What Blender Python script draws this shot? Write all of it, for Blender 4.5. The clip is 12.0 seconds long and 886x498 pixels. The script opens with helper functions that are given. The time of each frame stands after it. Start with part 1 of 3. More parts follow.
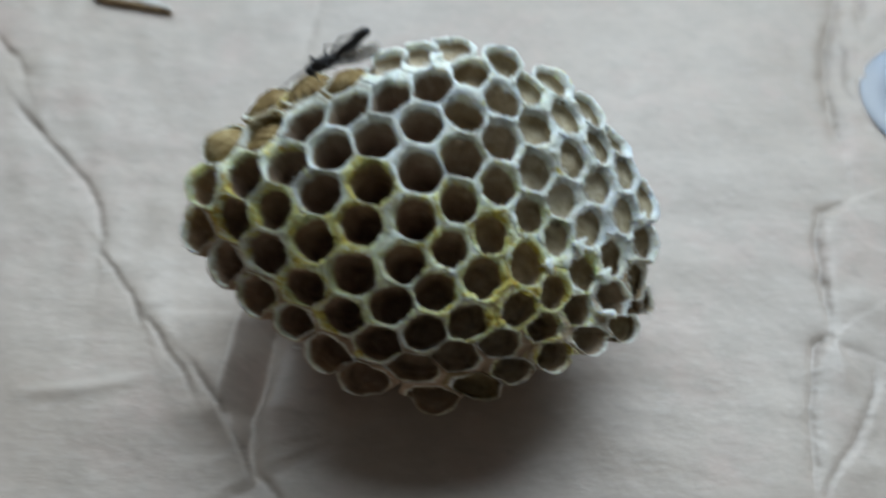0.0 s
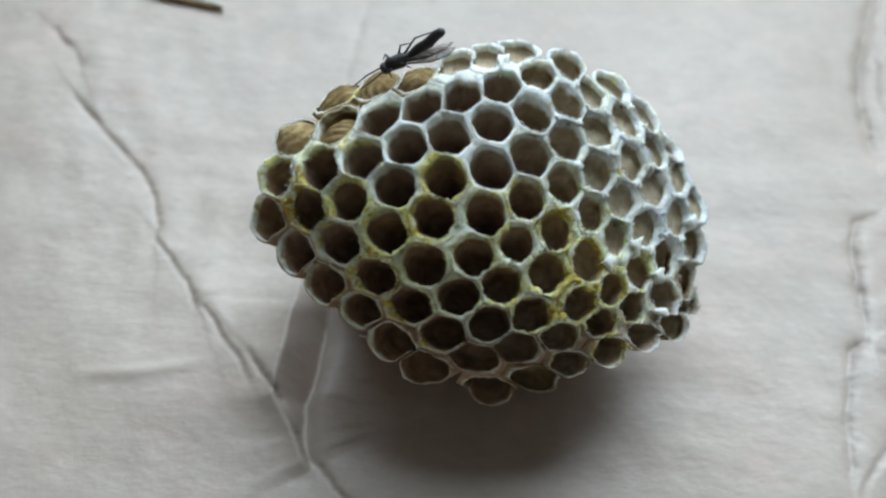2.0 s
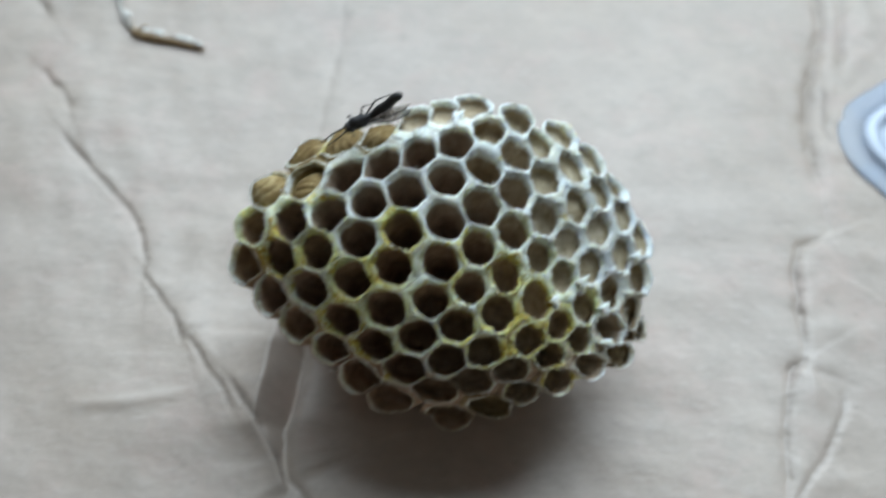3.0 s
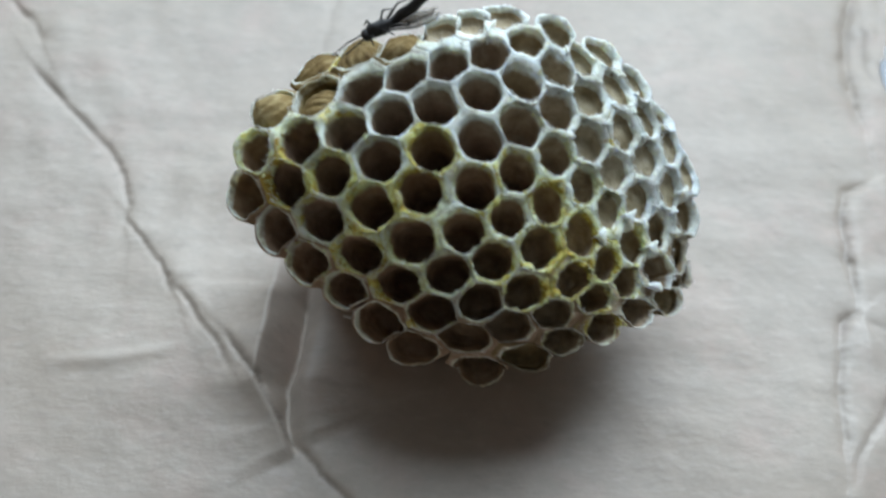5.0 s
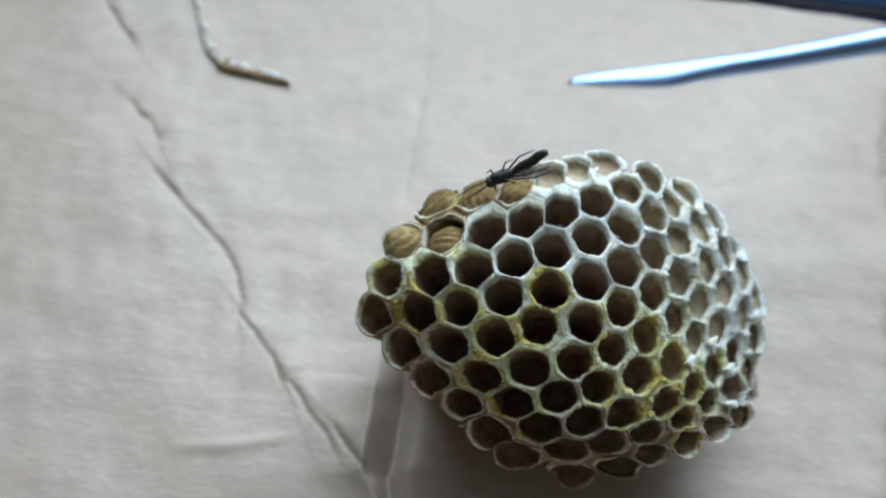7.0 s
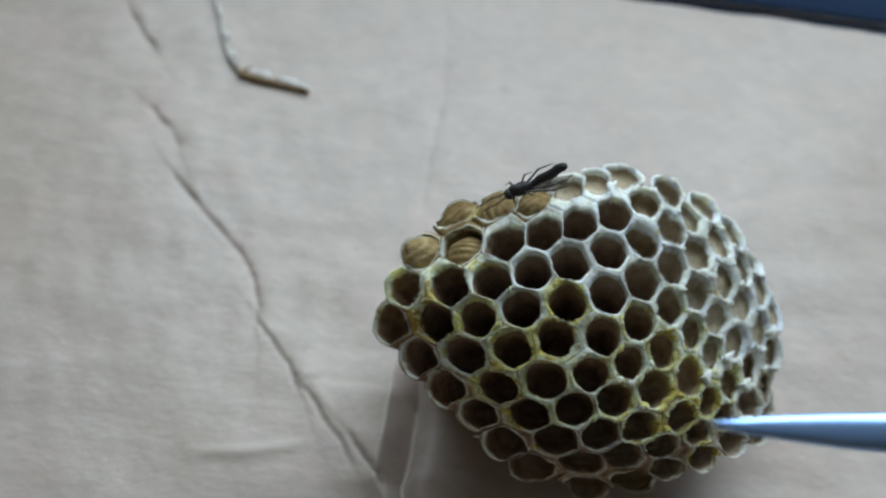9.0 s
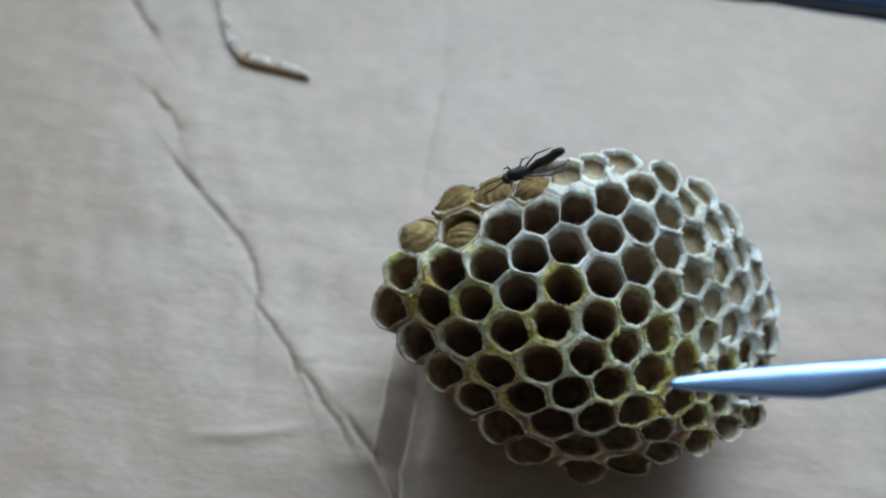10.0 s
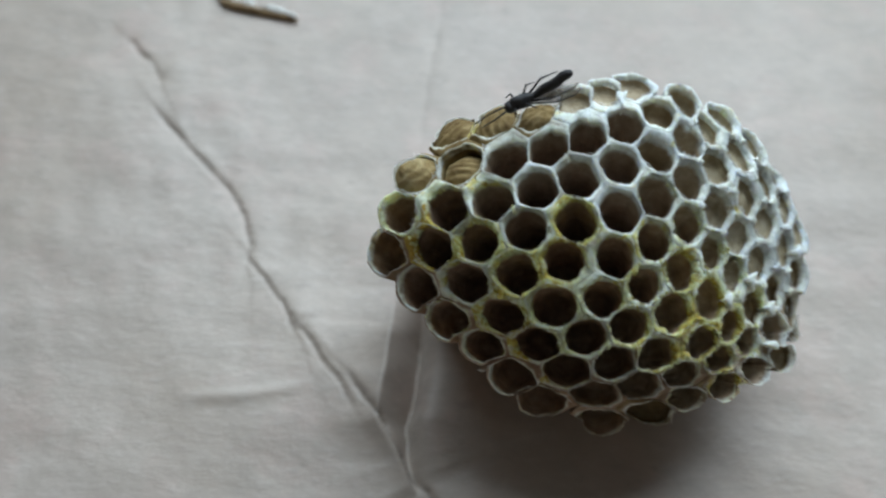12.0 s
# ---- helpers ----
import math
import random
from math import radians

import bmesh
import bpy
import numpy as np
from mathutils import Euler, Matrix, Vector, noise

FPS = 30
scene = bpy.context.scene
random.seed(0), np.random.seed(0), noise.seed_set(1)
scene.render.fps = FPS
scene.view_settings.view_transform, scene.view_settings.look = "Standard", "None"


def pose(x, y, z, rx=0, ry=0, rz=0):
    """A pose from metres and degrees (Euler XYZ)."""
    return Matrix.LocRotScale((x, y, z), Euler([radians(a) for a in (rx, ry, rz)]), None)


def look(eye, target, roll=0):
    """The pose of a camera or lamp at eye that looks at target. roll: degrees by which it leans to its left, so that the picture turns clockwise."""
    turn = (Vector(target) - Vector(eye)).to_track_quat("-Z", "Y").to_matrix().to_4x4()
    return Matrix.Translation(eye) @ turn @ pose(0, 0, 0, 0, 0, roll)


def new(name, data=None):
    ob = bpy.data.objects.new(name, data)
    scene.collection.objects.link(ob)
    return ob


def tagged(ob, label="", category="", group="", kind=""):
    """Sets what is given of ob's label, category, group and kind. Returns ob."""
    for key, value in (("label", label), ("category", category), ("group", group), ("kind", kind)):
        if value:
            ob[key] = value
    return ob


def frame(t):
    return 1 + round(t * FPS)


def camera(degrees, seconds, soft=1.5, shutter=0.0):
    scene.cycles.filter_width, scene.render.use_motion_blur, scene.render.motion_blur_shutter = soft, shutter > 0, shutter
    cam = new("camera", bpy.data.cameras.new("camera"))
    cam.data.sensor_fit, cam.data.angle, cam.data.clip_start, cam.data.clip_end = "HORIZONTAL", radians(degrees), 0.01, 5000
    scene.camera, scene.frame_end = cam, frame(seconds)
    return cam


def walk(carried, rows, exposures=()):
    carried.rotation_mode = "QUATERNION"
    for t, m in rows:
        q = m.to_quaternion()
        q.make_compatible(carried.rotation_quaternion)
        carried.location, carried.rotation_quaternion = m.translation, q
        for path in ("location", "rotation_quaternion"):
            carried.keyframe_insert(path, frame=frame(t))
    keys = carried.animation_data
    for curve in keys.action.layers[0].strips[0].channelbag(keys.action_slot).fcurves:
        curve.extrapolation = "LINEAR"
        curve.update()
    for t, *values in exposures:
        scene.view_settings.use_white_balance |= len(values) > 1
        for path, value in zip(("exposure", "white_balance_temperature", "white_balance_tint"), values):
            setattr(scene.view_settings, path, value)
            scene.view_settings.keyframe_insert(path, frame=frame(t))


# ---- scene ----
# ---------------------------------------------------------------- camera
cam = camera(57.97, 12.0, soft=2.3, shutter=0.8)
cam.data.dof.use_dof, cam.data.dof.focus_distance, cam.data.dof.aperture_fstop = True, 0.104, 15.0
PATH = [
    (0, (0.01543, 0.01686, 0.11466), (0.01707, 0.07064, 0.03037), 2.78),
    (0.5, (0.01286, 0.01404, 0.12206), (0.00995, 0.06966, 0.03901), -1.13),
    (1, (0.00951, 0.01422, 0.11857), (0.00937, 0.06962, 0.03531), 2.83),
    (1.5, (0.00722, 0.01322, 0.11864), (0.00809, 0.06737, 0.03457), 4.13),
    (2, (0.00732, 0.01375, 0.11668), (0.00895, 0.06794, 0.03266), 4.39),
    (2.5, (0.01476, 0.01625, 0.12868), (0.01721, 0.07058, 0.04476), 4.29),
    (3, (0.01130, 0.01415, 0.12871), (0.01383, 0.06776, 0.04433), 4.36),
    (3.2, (0.00876, 0.00731, 0.13178), (0.01053, 0.06020, 0.04692), 4.36),
    (5, (0.00572, 0.01581, 0.11294), (0.01076, 0.06770, 0.02761), 6.76),
    (5.5, (-0.00489, 0.01942, 0.11939), (-0.00357, 0.07210, 0.03440), 4.42),
    (6, (-0.00837, 0.01948, 0.12648), (-0.00603, 0.07366, 0.04246), 6.12),
    (6.5, (-0.00970, 0.01829, 0.12993), (-0.00575, 0.07338, 0.04657), 7.37),
    (8.5, (-0.00877, 0.01824, 0.12827), (-0.00503, 0.07457, 0.04573), 7.35),
    (9, (-0.01057, 0.01827, 0.13040), (-0.00813, 0.07461, 0.04781), 6.89),
    (9.5, (-0.00919, 0.01722, 0.13010), (-0.00675, 0.07303, 0.04716), 6.75),
    (10, (-0.00990, 0.01744, 0.13041), (-0.00762, 0.07268, 0.04709), 6.93),
    (10.5, (-0.01104, 0.01871, 0.12997), (-0.00896, 0.07343, 0.04630), 6.78),
    (11, (-0.01083, 0.02148, 0.12132), (-0.00903, 0.07533, 0.03708), 5.69),
    (11.5, (-0.00993, 0.02138, 0.11937), (-0.00937, 0.07368, 0.03414), 4.14),
    (12, (-0.00860, 0.01964, 0.12135), (-0.00692, 0.07096, 0.03554), 4.65),
]
EXPOSURES = [(0, -0.2), (0.5, -0.08), (1, 0.0), (1.5, 0.08), (2, 0.09), (2.5, 0.07), (3.2, 0.02), (5, 0.05), (5.5, 0.14), (6.5, 0.07), (8.5, -0.22), (9.5, -0.35), (10.5, -0.3), (11.5, -0.28), (12, -0.17)]
walk(cam, [(t, look(eye, target, roll)) for t, eye, target, roll in PATH], EXPOSURES)

# ---------------------------------------------------------------- light
SUN_AZ, SUN_EL = radians(-25), radians(48)
world = bpy.data.worlds.new("sky")
scene.world = world
world.use_nodes = True
sky = world.node_tree.nodes.new("ShaderNodeTexSky")
sky.sky_type, sky.sun_disc = "NISHITA", False
sky.sun_elevation, sky.sun_rotation = SUN_EL, -SUN_AZ
world.node_tree.links.new(sky.outputs[0], world.node_tree.nodes["Background"].inputs[0])
world.node_tree.nodes["Background"].inputs[1].default_value = 0.1

# unseen window opening in the wall behind the nest: x range, z range, and the wall's y
WIN_X, WIN_Z, WIN_Y = (-0.23, 0.43), (0.105, 1.3), 0.345
lamp = new("window_daylight", bpy.data.lights.new("window_daylight", "AREA"))
lamp.data.shape, lamp.data.size, lamp.data.size_y = "RECTANGLE", WIN_X[1] - WIN_X[0] - 0.06, WIN_Z[1] - WIN_Z[0] - 0.06
lamp.data.energy, lamp.data.color = 12.3, (0.725, 0.885, 1.0)
lamp.matrix_world = look(((WIN_X[0] + WIN_X[1]) / 2, WIN_Y + 0.05, (WIN_Z[0] + WIN_Z[1]) / 2), ((WIN_X[0] + WIN_X[1]) / 2, 0, (WIN_Z[0] + WIN_Z[1]) / 2))


# ---------------------------------------------------------------- materials
class Nodes:
    """A material and short ways to its nodes."""

    def __init__(self, name, rough=0.8, metal=0.0, spec=0.3):
        self.mat = bpy.data.materials.new(name)
        self.mat.use_nodes = True
        self.t = self.mat.node_tree
        self.b = self.t.nodes["Principled BSDF"]
        self.b.inputs["Roughness"].default_value = rough
        self.b.inputs["Metallic"].default_value = metal
        self.b.inputs["Specular IOR Level"].default_value = spec

    def node(self, kind, **sets):
        n = self.t.nodes.new("ShaderNode" + kind)
        for k, v in sets.items():
            n.inputs[k.replace("_", " ")].default_value = v
        return n

    def link(self, a, b):
        self.t.links.new(a, b)

    def coords(self, scale=(1, 1, 1)):
        c, m = self.node("TexCoord"), self.node("Mapping")
        m.inputs["Scale"].default_value = scale
        self.link(c.outputs["Object"], m.inputs[0])
        return m.outputs[0]

    def noise(self, at, scale, detail=4.0, rough=0.6):
        n = self.node("TexNoise", Scale=scale, Detail=detail, Roughness=rough)
        self.link(at, n.inputs["Vector"])
        return n.outputs[0]

    def attr(self, name):
        n = self.node("Attribute")
        n.attribute_name = name
        return n.outputs["Fac"]

    def ramp(self, fac, *stops):
        n = self.node("ValToRGB")
        e = n.color_ramp.elements
        while len(e) < len(stops):
            e.new(0.5)
        for k, (p, c) in zip(e, stops):
            k.position = p
            k.color = (c, c, c, 1) if isinstance(c, (int, float)) else (*c, 1)
        self.link(fac, n.inputs[0])
        return n.outputs[0]

    def mix(self, fac, a, b, blend="MIX"):
        n = self.node("Mix")
        n.data_type, n.blend_type = "RGBA", blend
        for sock, v in ((n.inputs[0], fac), (n.inputs[6], a), (n.inputs[7], b)):
            if isinstance(v, (int, float)):
                sock.default_value = v
            elif isinstance(v, tuple):
                sock.default_value = (*v, 1)
            else:
                self.link(v, sock)
        return n.outputs[2]

    def math(self, op, a, b=0.0, clamp=False):
        n = self.node("Math")
        n.operation, n.use_clamp = op, clamp
        for sock, v in zip(n.inputs, (a, b)):
            if isinstance(v, (int, float)):
                sock.default_value = v
            else:
                self.link(v, sock)
        return n.outputs[0]

    def bump(self, height, distance, strength=1.0):
        n = self.node("Bump", Strength=strength, Distance=distance)
        self.link(height, n.inputs["Height"])
        self.link(n.outputs[0], self.b.inputs["Normal"])

    def colour(self, c):
        if isinstance(c, tuple):
            self.b.inputs["Base Color"].default_value = (*c, 1)
        else:
            self.link(c, self.b.inputs["Base Color"])
        return self


def mat_cardboard():
    m = Nodes("cardboard", 0.5, spec=0.6)
    at = m.coords()
    fibre = m.noise(m.coords((300, 800, 400)), 1.0, 5, 0.6)
    blotch = m.noise(at, 26, 3)
    grain = m.noise(m.coords((150, 205, 150)), 1.0, 6, 0.7)
    fleck = m.noise(m.coords((280, 500, 300)), 1.0, 3, 0.5)
    c = m.ramp(blotch, (0.3, (0.425, 0.345, 0.282)), (0.7, (0.53, 0.447, 0.377)))
    c = m.mix(m.ramp(m.noise(at, 11, 3), (0.4, 0.0), (0.65, 0.7)), c, (0.47, 0.405, 0.36))
    c = m.mix(m.ramp(m.noise(at, 60, 4), (0.5, 0.0), (0.70, 0.65)), c, (0.515, 0.385, 0.33))
    c = m.mix(m.ramp(grain, (0.38, 0.0), (0.66, 0.6)), c, (0.375, 0.315, 0.265))
    c = m.mix(m.ramp(fleck, (0.60, 0.0), (0.74, 0.35)), c, (0.31, 0.255, 0.215))
    c = m.mix(m.ramp(fibre, (0.52, 0.0), (0.74, 0.32)), c, (0.60, 0.54, 0.49))
    # shade in the creases, painted on as dark brown lines
    c = m.mix(m.math("MULTIPLY", m.attr("crease_shade"), m.ramp(grain, (0.3, 0.5), (0.6, 1.0))), c, (0.13, 0.10, 0.085))
    m.colour(c)
    m.bump(m.math("ADD", fibre, m.math("MULTIPLY", grain, 2.2)), 0.00012, 0.6)
    return m.mat


def mat_nest():
    m = Nodes("nest_paper", 0.9, spec=0.15)
    at = m.coords()
    fine, mid, big = m.noise(at, 1600, 4, 0.7), m.noise(at, 420, 4), m.noise(at, 90, 3)
    depth, rim, pollen, bleach, tan, hole_shade = (m.attr(k) for k in ("depth", "rim", "pollen", "bleach", "tan", "hole_shade"))
    # growth bands across the tube walls
    band = m.math("SINE", m.math("ADD", m.math("MULTIPLY", depth, 3600.0), m.math("MULTIPLY", big, 5.0)))
    wall = m.ramp(m.math("ADD", m.math("MULTIPLY", band, 0.025), mid), (0.25, (0.26, 0.16, 0.105)), (0.55, (0.45, 0.305, 0.21)), (0.85, (0.60, 0.46, 0.34)))
    # walls of the deep cells darkened to stand for the shade inside
    wall = m.mix(m.math("MULTIPLY", hole_shade, 0.65), wall, m.ramp(mid, (0.3, (0.10, 0.063, 0.046)), (0.7, (0.22, 0.15, 0.11))))
    wall = m.mix(m.math("MULTIPLY", bleach, 0.85), wall, m.ramp(mid, (0.3, (0.37, 0.31, 0.20)), (0.5, (0.51, 0.455, 0.33)), (0.7, (0.63, 0.59, 0.46))))
    wall = m.mix(m.math("MULTIPLY", tan, 0.85), wall, m.ramp(m.math("ADD", m.math("MULTIPLY", band, 0.035), m.math("ADD", m.math("ADD", m.math("MULTIPLY", mid, 0.5), 0.25), m.math("MULTIPLY", m.math("SUBTRACT", big, 0.5), 0.4))), (0.3, (0.085, 0.048, 0.014)), (0.5, (0.22, 0.15, 0.05)), (0.7, (0.43, 0.345, 0.165))))
    pale = m.ramp(mid, (0.28, (0.52, 0.50, 0.38)), (0.46, (0.75, 0.77, 0.66)), (0.66, (0.87, 0.89, 0.84)))
    pale = m.mix(m.ramp(big, (0.36, 0.35), (0.5, 0.0)), pale, (0.50, 0.45, 0.31))
    pale = m.mix(m.ramp(m.noise(at, 160, 3), (0.5, 0.0), (0.7, 0.5)), pale, (0.66, 0.72, 0.56))
    pale = m.mix(m.math("MULTIPLY", bleach, m.ramp(m.noise(at, 70, 3), (0.42, 0.3), (0.58, 1.0))), pale, m.ramp(fine, (0.3, (0.64, 0.69, 0.69)), (0.62, (0.86, 0.91, 0.92))))
    gold = m.ramp(m.math("ADD", m.math("MULTIPLY", big, 0.6), m.math("MULTIPLY", fine, 0.4)), (0.42, (0.46, 0.29, 0.04)), (0.49, (0.64, 0.54, 0.12)), (0.57, (0.72, 0.79, 0.42)))
    pale = m.mix(m.math("MULTIPLY", pollen, m.ramp(big, (0.4, 0.85), (0.6, 0.3))), pale, (0.78, 0.85, 0.54))
    spots = m.ramp(m.math("ADD", pollen, m.math("ADD", m.math("MULTIPLY", m.math("SUBTRACT", mid, 0.5), 2.4), m.math("MULTIPLY", m.math("SUBTRACT", m.noise(at, 150, 3), 0.5), 3.0))), (0.6, 0.0), (0.88, 0.95))
    pale = m.mix(spots, pale, gold)
    edge = m.ramp(m.math("ADD", rim, m.math("MULTIPLY", m.math("SUBTRACT", mid, 0.5), 0.9)), (0.42, 0.0), (0.72, 1.0))
    m.colour(m.mix(edge, wall, pale))
    m.link(m.math("ADD", m.math("MULTIPLY", edge, 0.45), 0.06), m.b.inputs["Subsurface Weight"])
    m.b.inputs["Subsurface Radius"].default_value = (1.0, 0.85, 0.6)
    m.b.inputs["Subsurface Scale"].default_value = 0.0018
    m.bump(m.math("ADD", fine, m.math("MULTIPLY", mid, 1.5)), 0.0003, 0.9)
    return m.mat


def mat_plain(name, a, b, scale, rough=0.6, metal=0.0, bump=0.0, spec=0.4):
    m = Nodes(name, rough, metal, spec)
    n = m.noise(m.coords(), scale, 5)
    m.colour(m.ramp(n, (0.3, a), (0.7, b)))
    if bump:
        m.bump(n, bump, 0.6)
    return m.mat


def mat_lid(name, clear):
    m = Nodes(name, 0.4, spec=0.5)
    m.colour(m.ramp(m.noise(m.coords(), 60, 3), (0.3, (0.70, 0.79, 0.93)), (0.7, (0.76, 0.84, 0.96))))
    m.b.inputs["Transmission Weight"].default_value = clear
    return m.mat


def mat_wing():
    m = Nodes("wing_film", 0.25, spec=0.5)
    m.colour(m.ramp(m.noise(m.coords(), 900, 3), (0.3, (0.30, 0.25, 0.19)), (0.7, (0.46, 0.40, 0.33))))
    m.b.inputs["Alpha"].default_value = 0.5
    return m.mat


def mat_steel():
    m = Nodes("polished_steel", 0.3, 1.0)
    n = m.noise(m.coords((40, 900, 900)), 1.0, 4)
    # blue tint stands in for sky mirrored in the steel
    m.colour(m.ramp(n, (0.3, (0.25, 0.43, 0.80)), (0.7, (0.38, 0.57, 0.90))))
    m.bump(n, 0.00002, 0.5)
    return m.mat


CARD, NEST, WING, STEEL = mat_cardboard(), mat_nest(), mat_wing(), mat_steel()
LID, FILM = mat_lid("frosted_plastic", 0.25), mat_lid("clear_plastic", 0.72)
INSECT = mat_plain("insect_shell", (0.012, 0.011, 0.012), (0.035, 0.030, 0.028), 1500, 0.55, bump=0.0001)
STRAW = mat_plain("dry_straw", (0.16, 0.095, 0.045), (0.36, 0.25, 0.13), 300, 0.7, bump=0.0001)
POLLEN = mat_plain("pollen", (0.52, 0.45, 0.12), (0.74, 0.80, 0.46), 330, 0.9)
STRAW_GREY = mat_plain("grey_straw", (0.34, 0.31, 0.27), (0.60, 0.57, 0.52), 260, 0.75, bump=0.0001)
STRAW_PALE = mat_plain("pale_husk", (0.62, 0.60, 0.55), (0.82, 0.81, 0.78), 500, 0.7, bump=0.0001)
TABLE = mat_plain("dark_table", (0.018, 0.013, 0.011), (0.035, 0.026, 0.021), 30, 0.5)
BLUE = mat_plain("blue_cover", (0.035, 0.075, 0.17), (0.05, 0.10, 0.21), 40, 0.45)
# unseen walls, warm so that their bounce warms the shadows
PAINT = mat_plain("wall_paint", (0.43, 0.335, 0.255), (0.50, 0.395, 0.305), 3, 0.9)
WHITE = mat_plain("white_paint", (0.74, 0.74, 0.73), (0.80, 0.80, 0.79), 8, 0.5)
# unseen ceiling, kept pale to light the cells from above
CEILING = mat_plain("ceiling_paint", (0.76, 0.74, 0.71), (0.82, 0.80, 0.77), 3, 0.9)
FLOORING = mat_plain("brown_floor", (0.22, 0.16, 0.11), (0.32, 0.24, 0.17), 6, 0.6)


# ---------------------------------------------------------------- mesh helpers
def part(name, bm, material, parent=None, label="", smooth=True):
    me = bpy.data.meshes.new(name)
    bm.to_mesh(me)
    bm.free()
    me.materials.append(material)
    if smooth:
        me.polygons.foreach_set("use_smooth", [True] * len(me.polygons))
    ob = new(name, me)
    ob.parent = parent
    if label:
        ob["label"] = label
    return ob


def box_bm(x0, x1, y0, y1, z0, z1, bevel=0.0):
    bm = bmesh.new()
    bmesh.ops.create_cube(bm, size=1.0, matrix=Matrix.LocRotScale(((x0 + x1) / 2, (y0 + y1) / 2, (z0 + z1) / 2), None, (x1 - x0, y1 - y0, z1 - z0)))
    if bevel:
        bmesh.ops.bevel(bm, geom=bm.edges[:], offset=bevel, segments=2, affect="EDGES")
    return bm


def loft(bm, loops, cap_first=True, cap_last=True):
    """Faces between loops of points of equal number. Returns the rings of vertices."""
    rings = [[bm.verts.new(p) for p in loop] for loop in loops]
    for a, b in zip(rings, rings[1:]):
        for k in range(len(a)):
            bm.faces.new((a[k - 1], a[k], b[k], b[k - 1]))
    if cap_first:
        bm.faces.new(rings[0][::-1])
    if cap_last:
        bm.faces.new(rings[-1])
    return rings


def tube_bm(points, radii, sides=8, bm=None):
    """A rod along points, with a radius at each."""
    bm = bm or bmesh.new()
    pts = [Vector(p) for p in points]
    loops, side = [], None
    for k, p in enumerate(pts):
        way = (pts[min(k + 1, len(pts) - 1)] - pts[max(k - 1, 0)]).normalized()
        side = (side or (Vector((0, 0, 1)) if abs(way.z) < 0.9 else Vector((1, 0, 0)))).cross(way).cross(way).normalized() * -1 if side is None else (side - way * side.dot(way)).normalized()
        other = way.cross(side)
        r = radii[k] if isinstance(radii, (list, tuple)) else radii
        loops.append([p + (side * math.cos(a) + other * math.sin(a)) * r for a in (2 * math.pi * s / sides for s in range(sides))])
    loft(bm, loops)
    bmesh.ops.recalc_face_normals(bm, faces=bm.faces[:])
    return bm


def ball_bm(centre, axes, turn=None, lump=0.0, detail=3, scale=300.0):
    """An uneven ellipsoid."""
    bm = bmesh.new()
    bmesh.ops.create_icosphere(bm, subdivisions=detail, radius=1.0)
    turn = turn or Matrix.Identity(3)
    for v in bm.verts:
        p = Vector(a * b for a, b in zip(v.co, axes))
        p *= 1 + lump * noise.noise(p * scale)
        v.co = turn @ p + Vector(centre)
    return bm


# ---------------------------------------------------------------- room
# walls and ceiling out of view, added for bounced light and reflections
def room():
    x0, x1, y0, y1, z0, z1, d = -1.6, 1.9, -1.9, WIN_Y, -0.76, 1.85, 0.12
    tagged(part("floor", box_bm(x0 - d, x1 + d, y0 - d, y1 + d, z0 - d, z0), FLOORING, smooth=False), kind="structure")
    tagged(part("ceiling", box_bm(x0 - d, x1 + d, y0 - d, y1 + d, z1, z1 + d), CEILING, smooth=False), kind="structure")
    tagged(part("wall_west", box_bm(x0 - d, x0, y0, y1, z0, z1), PAINT, smooth=False), kind="structure")
    tagged(part("wall_east", box_bm(x1, x1 + d, y0, y1, z0, z1), PAINT, smooth=False), kind="structure")
    tagged(part("wall_south", box_bm(x0 - d, x1 + d, y0 - d, y0, z0, z1), PAINT, smooth=False), kind="structure")
    north = bmesh.new()
    for a, b, c, e in ((x0 - d, WIN_X[0], z0, z1), (WIN_X[1], x1 + d, z0, z1), (WIN_X[0], WIN_X[1], z0, WIN_Z[0]), (WIN_X[0], WIN_X[1], WIN_Z[1], z1)):
        bmesh.ops.create_cube(north, size=1.0, matrix=Matrix.LocRotScale(((a + b) / 2, y1 + d / 2, (c + e) / 2), None, (b - a, d, e - c)))
    tagged(part("wall_north", north, PAINT, smooth=False), kind="structure")
    window = tagged(new("window_1"), "white painted wooden window letting in daylight", "window", kind="structure")
    for name, a, b, c, e in (("frame", WIN_X[0], WIN_X[0] + 0.03, *WIN_Z), ("frame", WIN_X[1] - 0.03, WIN_X[1], *WIN_Z), ("frame", WIN_X[0] + 0.03, WIN_X[1] - 0.03, WIN_Z[0], WIN_Z[0] + 0.03), ("frame", WIN_X[0] + 0.03, WIN_X[1] - 0.03, WIN_Z[1] - 0.03, WIN_Z[1])):
        part(name, box_bm(a, b, y1 + 0.01, y1 + 0.04, c, e, 0.004), WHITE, window, smooth=False)
    table = tagged(new("table"), "dark wooden table under the cardboard sheet", "table")
    part("tabletop", box_bm(-0.55, 0.75, -0.45, 0.342, -0.035, -0.006, 0.004), TABLE, table)
    for x, y in ((-0.5, -0.4), (0.7, -0.4), (-0.5, 0.31), (0.7, 0.31)):
        part("leg", box_bm(x - 0.025, x + 0.025, y - 0.025, y + 0.025, z0, -0.035, 0.003), TABLE, table)


room()

# ---------------------------------------------------------------- cardboard sheet
MM = 0.001
